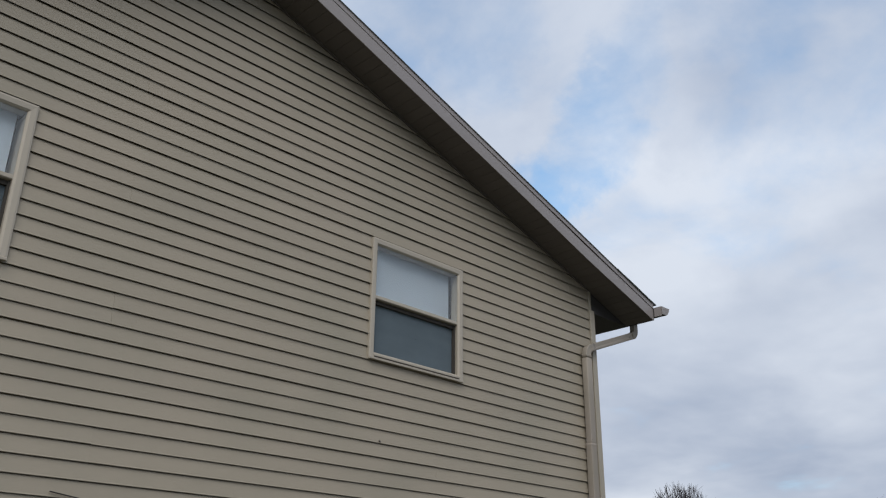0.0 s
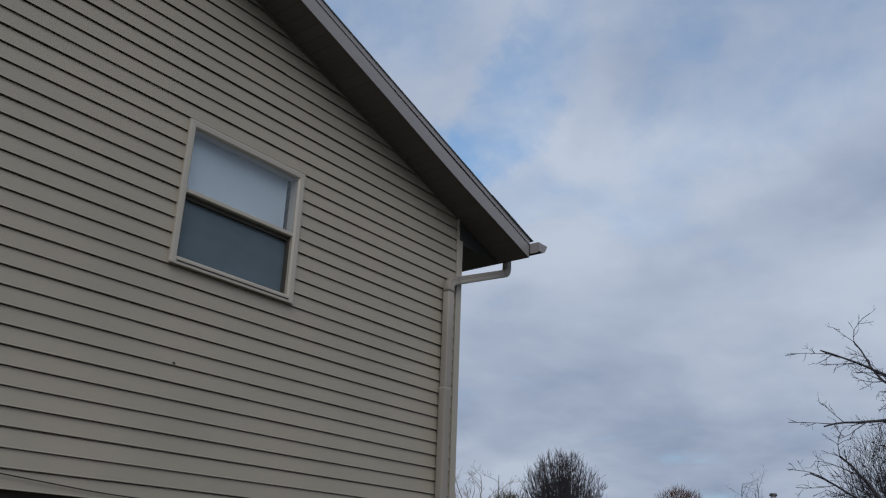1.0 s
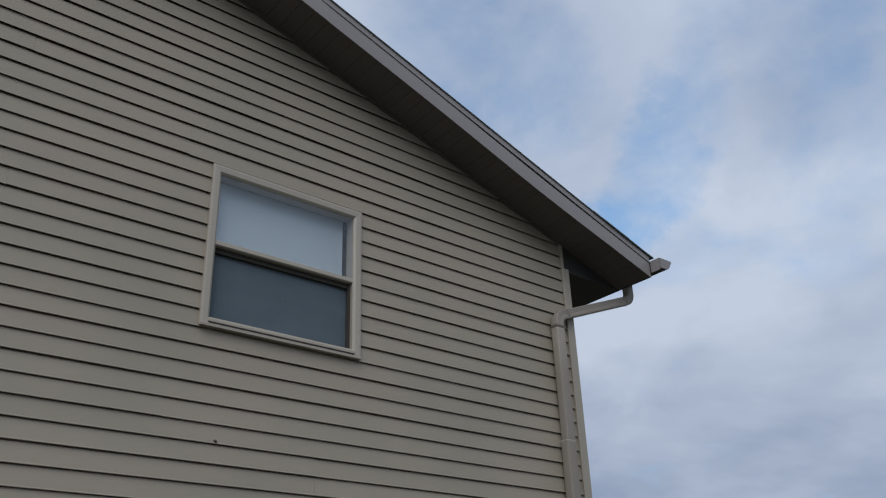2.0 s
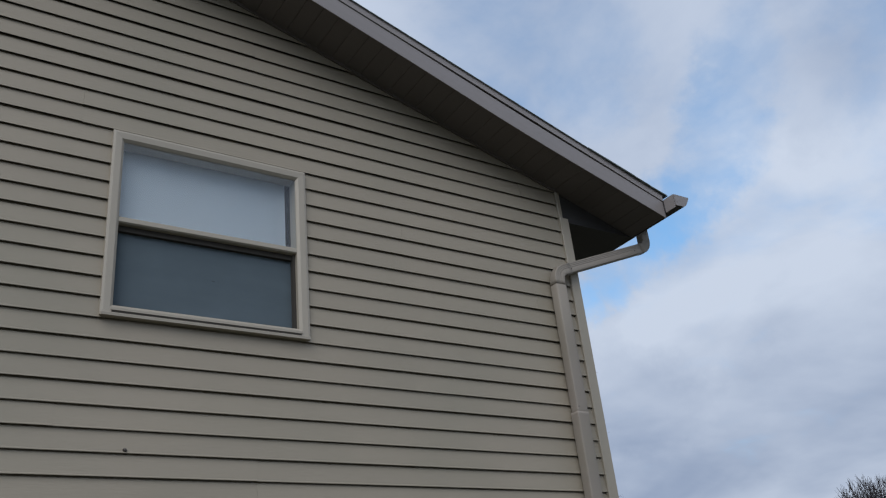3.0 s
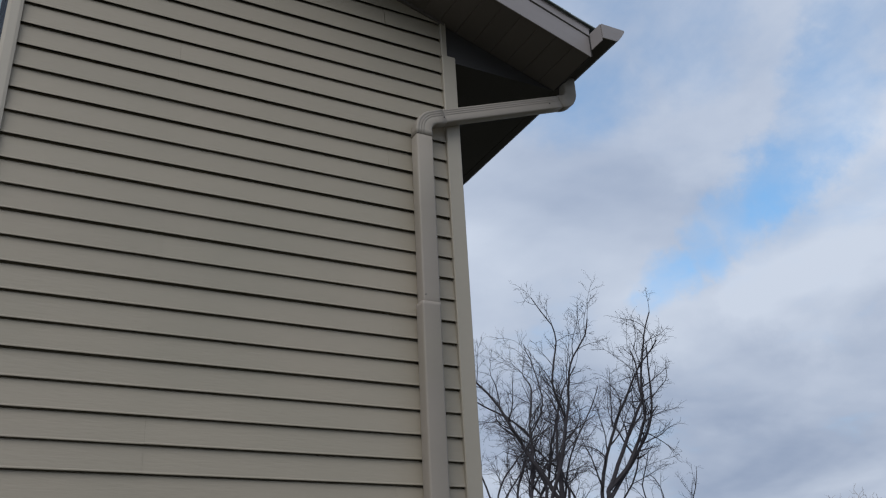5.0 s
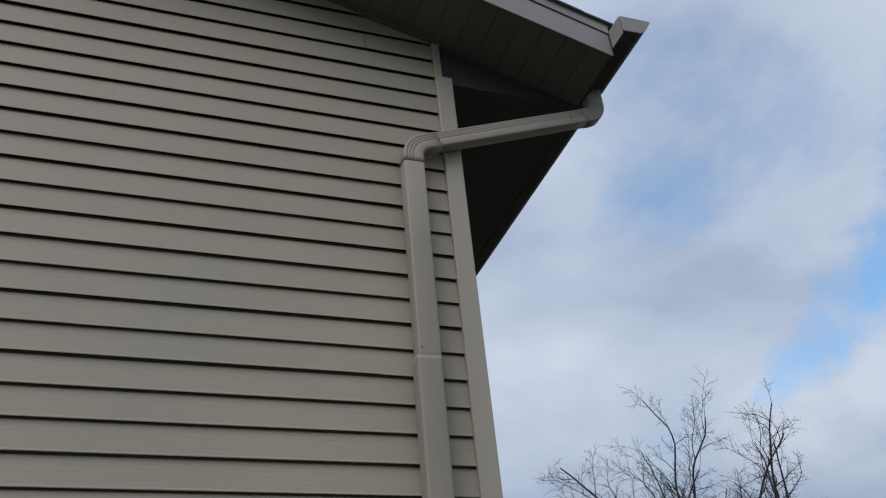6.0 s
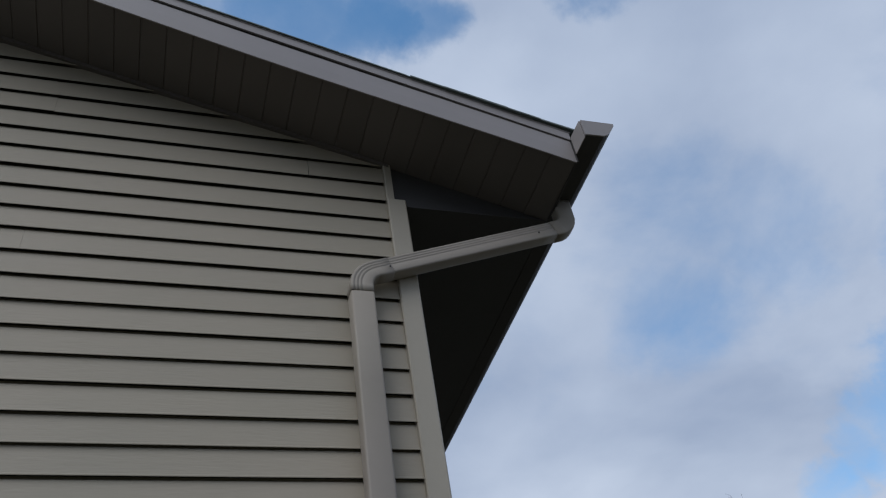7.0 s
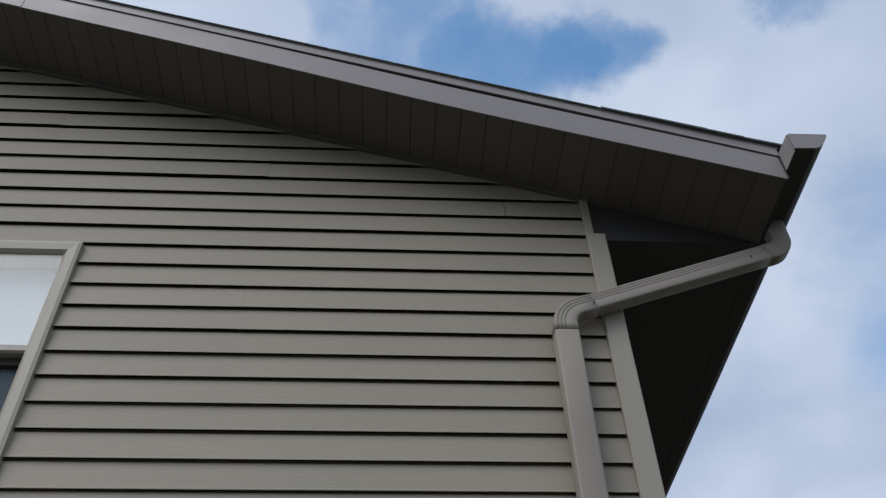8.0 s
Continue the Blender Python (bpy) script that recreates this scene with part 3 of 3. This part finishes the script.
def build_downspout():
    d = tagged(new("downspout"), "taupe rectangular downspout with a bent offset, fixed to the siding", "downspout")
    sec, ribbed = spout_section(), ribbed_section()
    x_v, x_o, rise = -0.239, 0.650, 0.388
    z_in, z_out = 4.115 + rise * (x_v + 0.087), 4.115 + rise * (x_o + 0.087)
    down = Vector((0, -1))
    arm_way = Vector((-1, -rise)).normalized()
    slim = 0.88
    outer = fillet(x_o, z_out, down, arm_way, 0.075, 14)
    inner = fillet(x_v, z_in, arm_way, down, 0.09, 16)
    path = [(x_o, 4.556, slim)] + [(p.x, p.y, slim * (0.972 if k % 2 and 1 < k < 13 else 1.0)) for k, p in enumerate(outer)]
    path.append((outer[-1].x + arm_way.x * 0.03, outer[-1].y + arm_way.y * 0.03, slim))
    smooth_shade(part("outer_elbow", sweep(path, sec), SPOUT, d, "crimped metal elbow under the gutter"))
    a, b = outer[-1] + arm_way * 0.015, inner[0] + arm_way * 0.02
    arm = [(a.x + (b.x - a.x) * k / 10, a.y + (b.y - a.y) * k / 10, slim * 0.965) for k in range(11)]
    smooth_shade(part("sloping_arm", sweep(arm, ribbed), SPOUT, d))
    path = [(inner[0].x - arm_way.x * 0.06, inner[0].y - arm_way.y * 0.06, slim)]
    path += [(p.x, p.y, slim + (1 - slim) * k / 16 - (0.035 if k % 2 and 0 < k < 16 else 0.0)) for k, p in enumerate(inner)]
    path.append((x_v, inner[-1].y - 0.03, 1.0))
    smooth_shade(part("inner_elbow", sweep(path, ribbed), SPOUT, d, "crimped metal elbow with raised ribs"))
    top, joint = inner[-1].y - 0.015, 3.132
    smooth_shade(part("upper_length", sweep([(x_v, top, 0.88), (x_v, top - 0.016, 0.9), (x_v, top - 0.018, 0.98), (x_v, 3.6, 0.98), (x_v, joint + 0.05, 0.98), (x_v, joint + 0.02, 0.95), (x_v, joint - 0.04, 0.95)], sec), SPOUT, d))
    smooth_shade(part("lower_length", sweep([(x_v - 0.004, joint, 1.06), (x_v - 0.004, joint - 0.015, 1.03), (x_v - 0.004, 1.6, 1.02), (x_v - 0.004, 0.1, 1.02)], sec), SPOUT, d))
    for x, z in ((x_v - 0.03, joint + 0.03), (x_v - 0.036, 3.965), (0.5, 4.335), (-0.13, 4.088)):
        bm = bmesh.new()
        bmesh.ops.create_cone(bm, cap_ends=True, segments=8, radius1=0.0034, radius2=0.0024, depth=0.004)
        bmesh.ops.transform(bm, matrix=pose(x, SPOUT_Y - HALF_D + 0.001, z, 90, 0, 0), verts=bm.verts)
        part("screw", bm, SCREW, d)
    return d


build_gutter()
build_downspout()


# ---- loose cable along the foot of the siding ----
def build_cable():
    pts = [(-5.2, 2.2), (-4.5, 2.11), (-4.0, 2.062), (-3.63, 2.035), (-3.22, 2.005), (-2.9, 1.996), (-2.68, 1.998), (-2.45, 2.014), (-2.28, 2.027), (-2.2, 2.024), (-2.16, 2.0), (-2.15, 1.9), (-2.15, 1.2)]
    cu = bpy.data.curves.new("cable", "CURVE")
    cu.dimensions, cu.bevel_depth, cu.bevel_resolution = "3D", 0.0035, 2
    sp = cu.splines.new("POLY")
    fine = []
    for (x0, z0), (x1, z1) in zip(pts, pts[1:]):
        fine += [(x0 + (x1 - x0) * k / 6, z0 + (z1 - z0) * k / 6) for k in range(6)]
    fine.append(pts[-1])
    for _ in range(3):
        fine = [fine[0]] + [((a[0] + 2 * b[0] + c[0]) / 4, (a[1] + 2 * b[1] + c[1]) / 4) for a, b, c in zip(fine, fine[1:], fine[2:])] + [fine[-1]]
    sp.points.add(len(fine) - 1)
    for p, (x, z) in zip(sp.points, fine):
        p.co = (x, -0.024, z, 1)
    cu.materials.append(CABLE)
    tagged(new("cable", cu), "thin black cable sagging along the foot of the siding", "cable")


build_cable()


# ---- trees ----
def tube(verts, faces, pts, radii, sides):
    base = len(verts)
    n = len(pts)
    for i in range(n):
        t = (pts[min(i + 1, n - 1)] - pts[max(i - 1, 0)]).normalized()
        u = t.cross(Vector((0.31, 0.95, 0.11))).normalized()
        v = t.cross(u)
        for k in range(sides):
            a = 2 * math.pi * k / sides
            verts.append(tuple(pts[i] + (u * math.cos(a) + v * math.sin(a)) * radii[i]))
    for i in range(n - 1):
        for k in range(sides):
            a, b = base + i * sides + k, base + i * sides + (k + 1) % sides
            faces.append((a, b, b + sides, a + sides))


def polar(az, dist, x=-2.45, y=-3.4):
    return x + dist * math.sin(radians(az)), y + dist * math.cos(radians(az))


def build_forked_tree(name, az, dist, eye, height, seed, mat, label, trunk, limbs, radius, twig=0.0095, up=0.06, crook=0.22, density=(1.3, 3.1, 5.4), step=0.5):
    """A bare tree of a few crooked limbs with open sky between them. Each limb: height of its foot, lean across and along the line of sight in degrees, length."""
    rng = random.Random(seed)
    wood, twigs = ([], []), ([], [])
    across = Vector((math.cos(radians(az)), -math.sin(radians(az)), 0))
    along = Vector((math.sin(radians(az)), math.cos(radians(az)), 0))

    def jitter(k):
        return Vector((rng.gauss(0, k), rng.gauss(0, k), rng.gauss(0, k * 0.7)))

    def grow(p, d, length, r, level):
        n = max(3, round(length / (step, step * 0.7, step * 0.5, step * 0.4)[level]))
        pts, radii, ways = [p.copy()], [r], [d]
        bend = jitter(crook * 0.5)
        for i in range(n):
            if rng.random() < 0.3:
                bend = jitter(crook * (0.65, 1.15, 1.35, 1.3)[level])
            d = (d + bend * 0.6 + jitter(crook * 0.45) + Vector((0, 0, up * (1.0, 0.8, 0.35, 0.2)[level]))).normalized()
            p = p + d * (length / n)
            pts.append(p.copy())
            radii.append(max(r * (1 - (0.72, 0.8, 0.8, 0.6)[level] * (i + 1) / n), twig * (1.0, 0.9, 0.7, 0.5)[level]))
            ways.append(d)
        tube(*(wood if level == 0 else twigs), pts, radii, (7, 5, 4, 3)[level])
        if level == 3:
            return
        count = max(2, round(length * density[level]))
        for k in range(count):
            f = 0.22 + 0.78 * (k + rng.random()) / count
            i = max(1, min(n, round(f * n)))
            side = jitter(1.0)
            side = (side - ways[i] * side.dot(ways[i])).normalized()
            tilt = radians(rng.uniform(26, 62))
            way = (ways[i] * math.cos(tilt) + side * math.sin(tilt)).normalized()
            size = length * rng.uniform(0.22, 0.5) * (1.12 - 0.55 * f) if level else length * rng.uniform(0.12, 0.36) * (1.1 - 0.35 * f)
            grow(pts[i], way, max(size, step * 0.5), min(max(radii[i] * rng.uniform(0.4, 0.62), twig), r * 0.5), level + 1)

    foot, top = Vector((0, 0, -0.1)), Vector((0, 0, trunk))
    n = 9
    pts = [foot.lerp(top, i / n) + (jitter(radius * 0.3) if 0 < i < n else Vector()) for i in range(n + 1)]
    tube(*wood, pts, [radius * (1.25 - 0.5 * i / n) for i in range(n + 1)], 9)
    for z, side, deep, length in limbs:
        way = Vector((0, 0, 1)) + across * math.tan(radians(side)) + along * math.tan(radians(deep))
        grow(Vector((0, 0, min(z, trunk))), way.normalized(), length, radius * (0.74 if length > 0.5 * height else 0.5), 0)
    root = tagged(new(name), label, "tree")
    root.location = (*polar(az, dist, *eye), -0.02)
    for nm, (vv, ff) in (("trunk", wood), ("crown", twigs)):
        part_mesh(nm, mesh_of(nm, vv, ff, mat), root)
    return root


TALL = "tall bare deciduous tree with dark crooked branches"
NEAR = (-1.885, -3.2)
for az, dist, high, seed, trunk, radius, limbs in (
        (34.2, 50, 22, 5, 7.0, 0.17, ((5.0, -7, 3, 15.8), (6.0, -15, -6, 14.6), (7.0, 1, 8, 13.0), (7.0, -22, 0, 12.6))),
        (35.4, 51, 21, 12, 11.5, 0.18, ((11.5, -4, 0, 8.0), (11.5, 32, -4, 10.0), (9.0, -12, 6, 11.0), (8.0, 10, 10, 10.4))),
        (38.3, 50, 19, 3, 9.5, 0.17, ((9.5, 41, 0, 11.2), (9.0, 14, 6, 10.0), (7.0, 0, -6, 11.5), (9.5, 30, 8, 10.6))),
        (41.4, 54, 12, 71, 6.0, 0.09, ((6.0, 8, 0, 6.8), (5.5, -14, 8, 6.6), (5.0, 22, -5, 6.4))),
        (31.2, 52, 20, 51, 8.0, 0.13, ((8.0, 4, 0, 9.8), (7.0, -10, 8, 9.6), (7.5, 12, -6, 10.0))),
        (36.9, 55, 15, 52, 6.5, 0.11, ((6.5, 6, 0, 10.0), (6.0, -12, 6, 9.4), (6.5, 18, -8, 9.0))),
        (33.0, 55, 18, 33, 7.0, 0.12, ((7.0, 3, 0, 13.5), (6.0, 14, 6, 12.0), (6.5, -10, -8, 13.0)))):
    tagged(build_forked_tree("bare_tree", az, dist, NEAR, high, seed, BARK, TALL, trunk, limbs, radius), group="row of tall bare trees")
FAR = (-5.79, -4.53)
build_forked_tree("garden_tree", 84.6, 16, FAR, 6.5, 36, BARK, "bare garden tree with long arching twiggy branches", 5.5,
                  ((4.1, -66, 0, 3.2), (4.4, -60, 10, 2.9), (3.9, -70, 4, 3.2), (4.3, -64, -14, 3.0), (2.1, -56, 10, 2.9), (2.4, -64, -8, 3.2), (1.8, -60, 6, 3.3), (2.2, -50, 0, 2.5),
                   (5.0, 10, 20, 2.2), (4.2, 50, -10, 2.8), (3.4, 60, 30, 3.2), (3.6, 5, -60, 2.6)),
                  0.085, twig=0.0055, up=0.0, crook=0.19, density=(4.2, 6.0, 6.5), step=0.2)


def build_bush(name, x, y, z_mid, wide, tall, seed, mat, label, stems=420, twig=0.012):
    """A dense leafless shrub: stems that fan out from the foot to a domed outline, with side twigs."""
    rng = random.Random(seed)
    wood, twigs = ([], []), ([], [])
    for k in range(stems):
        a, u = rng.uniform(0, 6.283), rng.random() ** 0.55
        up = math.sqrt(max(0.0, 1 - u * u)) if rng.random() < 0.8 else rng.uniform(-0.5, 0.6)
        r = rng.uniform(0.78, 1.06)
        tip = Vector((math.cos(a) * u * wide * r, math.sin(a) * u * wide * r, z_mid + up * tall * r))
        foot = Vector((rng.gauss(0, 0.25), rng.gauss(0, 0.25), -0.1))
        mid = foot.lerp(tip, 0.5) + Vector((0, 0, 0.12 * tall)) - Vector((math.cos(a), math.sin(a), 0)) * 0.12 * wide
        pts = []
        for i in range(8):
            f = i / 7
            pts.append(foot * (1 - f) ** 2 + mid * 2 * f * (1 - f) + tip * f * f + Vector((rng.gauss(0, 1), rng.gauss(0, 1), rng.gauss(0, 1))) * 0.035 * (i > 0))
        tube(*wood, pts, [twig * (2.6 - 2.1 * i / 7) for i in range(8)], 3)
        for j in range(13):
            i = rng.randint(3, 7)
            d = (pts[i] - pts[i - 1]).normalized()
            side = Vector((rng.gauss(0, 1), rng.gauss(0, 1), rng.gauss(0, 0.8)))
            way = (d + side * 0.5).normalized() * rng.uniform(0.15, 0.45)
            tube(*twigs, [pts[i], pts[i] + way * 0.5, pts[i] + way + Vector((0, 0, 0.05))], [twig * 0.8, twig * 0.65, twig * 0.4], 3)
    root = tagged(new(name), label, "tree")
    root.location = (x, y, -0.02)
    part_mesh("trunk", mesh_of("trunk", *wood, mat), root)
    part_mesh("crown", mesh_of("crown", *twigs, mat), root)
    return root


OLIVE = material("olive_dry_twigs", (0.10, 0.095, 0.065), 0.95, vary=0.3, scale=4, spec=0.2)
build_bush("bushy_tree", *polar(59.5, 40, *FAR), 4.7, 1.9, 2.3, 12, BARK, "dense rounded bare tree with many fine upright twigs", 640, 0.0095)
build_bush("shrub", *polar(79.2, 19, *FAR), 2.9, 1.4, 1.7, 44, BARK, "dense dark leafless shrub behind the garden tree", 420, 0.0055)
build_bush("shrub", *polar(56.2, 43, *FAR), 4.2, 1.2, 1.3, 13, OLIVE, "olive-brown dry shrub among the distant trees", 260)
build_bush("shrub", *polar(64.0, 52, *FAR), 4.6, 1.7, 1.3, 14, BARK, "low dark leafless shrub in the distance", 240)
build_bush("shrub", *polar(66.6, 46, *FAR), 4.9, 1.25, 1.35, 27, BARK_RED, "reddish-brown leafless shrub beside the neighbouring house", 260)
for az, seed, high in ((53.0, 15, 7.2), (54.1, 19, 7.6), (55.0, 25, 6.9)):
    tagged(build_forked_tree("pale_tree", az, 46, FAR, high, seed, BARK_PALE, "pale-barked slender bare tree in the distance", 2.6,
                             ((2.4, -14, 0, high * 0.6), (2.6, 10, 8, high * 0.62), (2.0, 26, -6, high * 0.55), (2.2, -28, 6, high * 0.52)), 0.075, up=0.1, density=(2.2, 3.6, 4.0), step=0.35), group="pale trees")
build_forked_tree("far_tree", 70.9, 62, FAR, 9.0, 23, BARK_HAZY, "hazy bare tree rising behind the neighbouring roof", 3.0,
                  ((3.0, -14, 0, 5.6), (2.8, 8, 6, 5.8), (3.0, 24, -8, 5.0), (2.6, -28, 4, 4.8)), 0.09, up=0.1, density=(2.2, 3.4, 4.0), step=0.4)


# ---- neighbouring house, of which the roof shows ----
def build_neighbour():
    h = tagged(new("neighbour_house"), "single-storey house with a tan shingled roof and pale walls", "house")
    az, dist = 72.0, 36.0
    h.matrix_world = pose(*polar(az, dist, *FAR), 0, 0, 0, -az)
    w, ridge, eave, d = 9.5, 4.80, 2.6, 4.6
    part("wall", prism([(-d + 0.5, 0), (d - 0.5, 0), (d - 0.5, eave), (0, ridge - 0.25), (-d + 0.5, eave)], "x", -3.7, w + 0.6), WALL_PALE, h)
    for s in (1, -1):
        part("roof", prism([(s * d, eave - 0.05), (0, ridge - 0.1), (0, ridge), (s * d, eave + 0.05)], "x", -4.1, w + 1.0), ROOF_TAN, h)
    for x in (-2.6, -1.26, 0.45):
        part("roof_vent", box(x - 0.1, x + 0.1, -0.6, -0.42, ridge - 0.34, ridge - 0.2, 0.02), BLACK, h, "dark box vent on the roof")
    bm = bmesh.new()
    bmesh.ops.create_cone(bm, cap_ends=True, segments=16, radius1=0.10, radius2=0.10, depth=0.7)
    bmesh.ops.translate(bm, vec=(0.0, -0.4, ridge - 0.1), verts=bm.verts)
    flue = part("flue", bm, FLUE, h, "pale metal flue")
    bm = bmesh.new()
    bmesh.ops.create_cone(bm, cap_ends=True, segments=16, radius1=0.15, radius2=0.12, depth=0.09)
    bmesh.ops.translate(bm, vec=(0.0, -0.4, ridge + 0.30), verts=bm.verts)
    part("flue_cap", bm, BLACK, flue, "black metal flue cap")


build_neighbour()


# ---- a small dark lump stuck to the siding ----
def build_lump():
    bm = bmesh.new()
    bmesh.ops.create_icosphere(bm, subdivisions=2, radius=0.008)
    for v in bm.verts:
        v.co = v.co * (1 + 0.3 * noise.noise(v.co * 150))
        v.co.x *= 1.3
    bmesh.ops.translate(bm, vec=(-2.850, -0.014, 2.797), verts=bm.verts)
    tagged(part("mud_lump", bm, SCREW), "small dark lump of dried mud on the siding", "dirt")


build_lump()


# ---- siding, board by board ----
def board_mesh(a_top, a_bot, b_top, b_bot, z, course=COURSE):
    """One course: face leaning out to a rounded butt, with the lip under it and the lock groove at its head."""
    prof = [(0.010, course + 0.012), (0.007, course - 0.0015), (-0.0016, course - 0.0045), (-0.0028, course - 0.0062), (-0.0130, 0.008), (-0.0147, 0.0045), (-0.0150, 0.0018), (-0.0143, 0.0), (-0.0128, 0.0012), (-0.0112, 0.010), (-0.0066, 0.040), (0.006, 0.046)]
    # vinyl never hangs quite straight: the butt waves a little between its nails
    verts, n = [], max(1, round(abs(b_bot - a_bot) / 0.7))
    for j in range(n + 1):
        u = j / n
        for y, dz in prof:
            f = min(max(dz / course, 0), 1)
            x = (a_bot + (b_bot - a_bot) * u) * (1 - f) + (a_top + (b_top - a_top) * u) * f
            wave = noise.noise(Vector((x * 0.9, z * 7.3, 0.4))) * (1 - f)
            verts.append((x, y + 0.0012 * wave, z + dz + 0.0016 * wave))
    k = len(prof)
    faces = [(j * k + i, j * k + i + 1, (j + 1) * k + i + 1, (j + 1) * k + i) for j in range(n) for i in range(k - 1)]
    faces += [tuple(range(k))[::-1], tuple(range(n * k, (n + 1) * k))]
    return mesh_of("siding_board", verts, faces, VINYL)


def build_siding():
    rng = random.Random(11)
    first = -20
    last = int((rake_z(RIDGE_X) - LINE) / COURSE)
    edge = -0.082
    for k in range(first, last + 1):
        z = LINE + k * COURSE
        zt = z + COURSE
        right_b, right_t = min(edge, rake_x(z)), min(edge, rake_x(zt))
        left_b, left_t = 2 * RIDGE_X - right_b, 2 * RIDGE_X - right_t
        if right_b < RIDGE_X + 0.05:
            continue
        right_t, left_t = max(right_t, RIDGE_X), min(left_t, RIDGE_X)
        holes = [(w[0] - 0.001, w[1] + 0.001) for w in WINDOWS if zt > w[2] + 0.02 and z < w[3] - 0.02]
        cuts = sorted(holes)
        runs, cur = [], (left_t, left_b)
        for a, b in cuts:
            runs.append((cur, (a + 0.03, a + 0.03)))
            cur = (b - 0.03, b - 0.03)
        runs.append((cur, (right_t, right_b)))
        for (at, ab), (bt, bb) in runs:
            # panels of siding overlap at staggered seams
            pair = (k // 2) % 4
            seam = [x for x in (-1.35 - 0.9 * pair, -1.35 - 0.9 * pair - 3.66, -1.35 - 0.9 * pair + 3.66) if max(at, ab) + 0.3 < x < min(bt, bb) - 0.3]
            stops = [(at, ab)] + [(x, x) for x in sorted(seam)] + [(bt, bb)]
            for i, ((p, q), (r, s)) in enumerate(zip(stops, stops[1:])):
                me = board_mesh(p, q, r, s, z)
                ob = part_mesh("siding_board", me, WALL)
                ob.location.y = rng.uniform(-0.0006, 0.0006) - 0.0006 * (i % 2)
                ob.location.z = rng.uniform(-0.0012, 0.0012)
                ob.rotation_euler.y = rng.uniform(-0.0003, 0.0003)


build_siding()
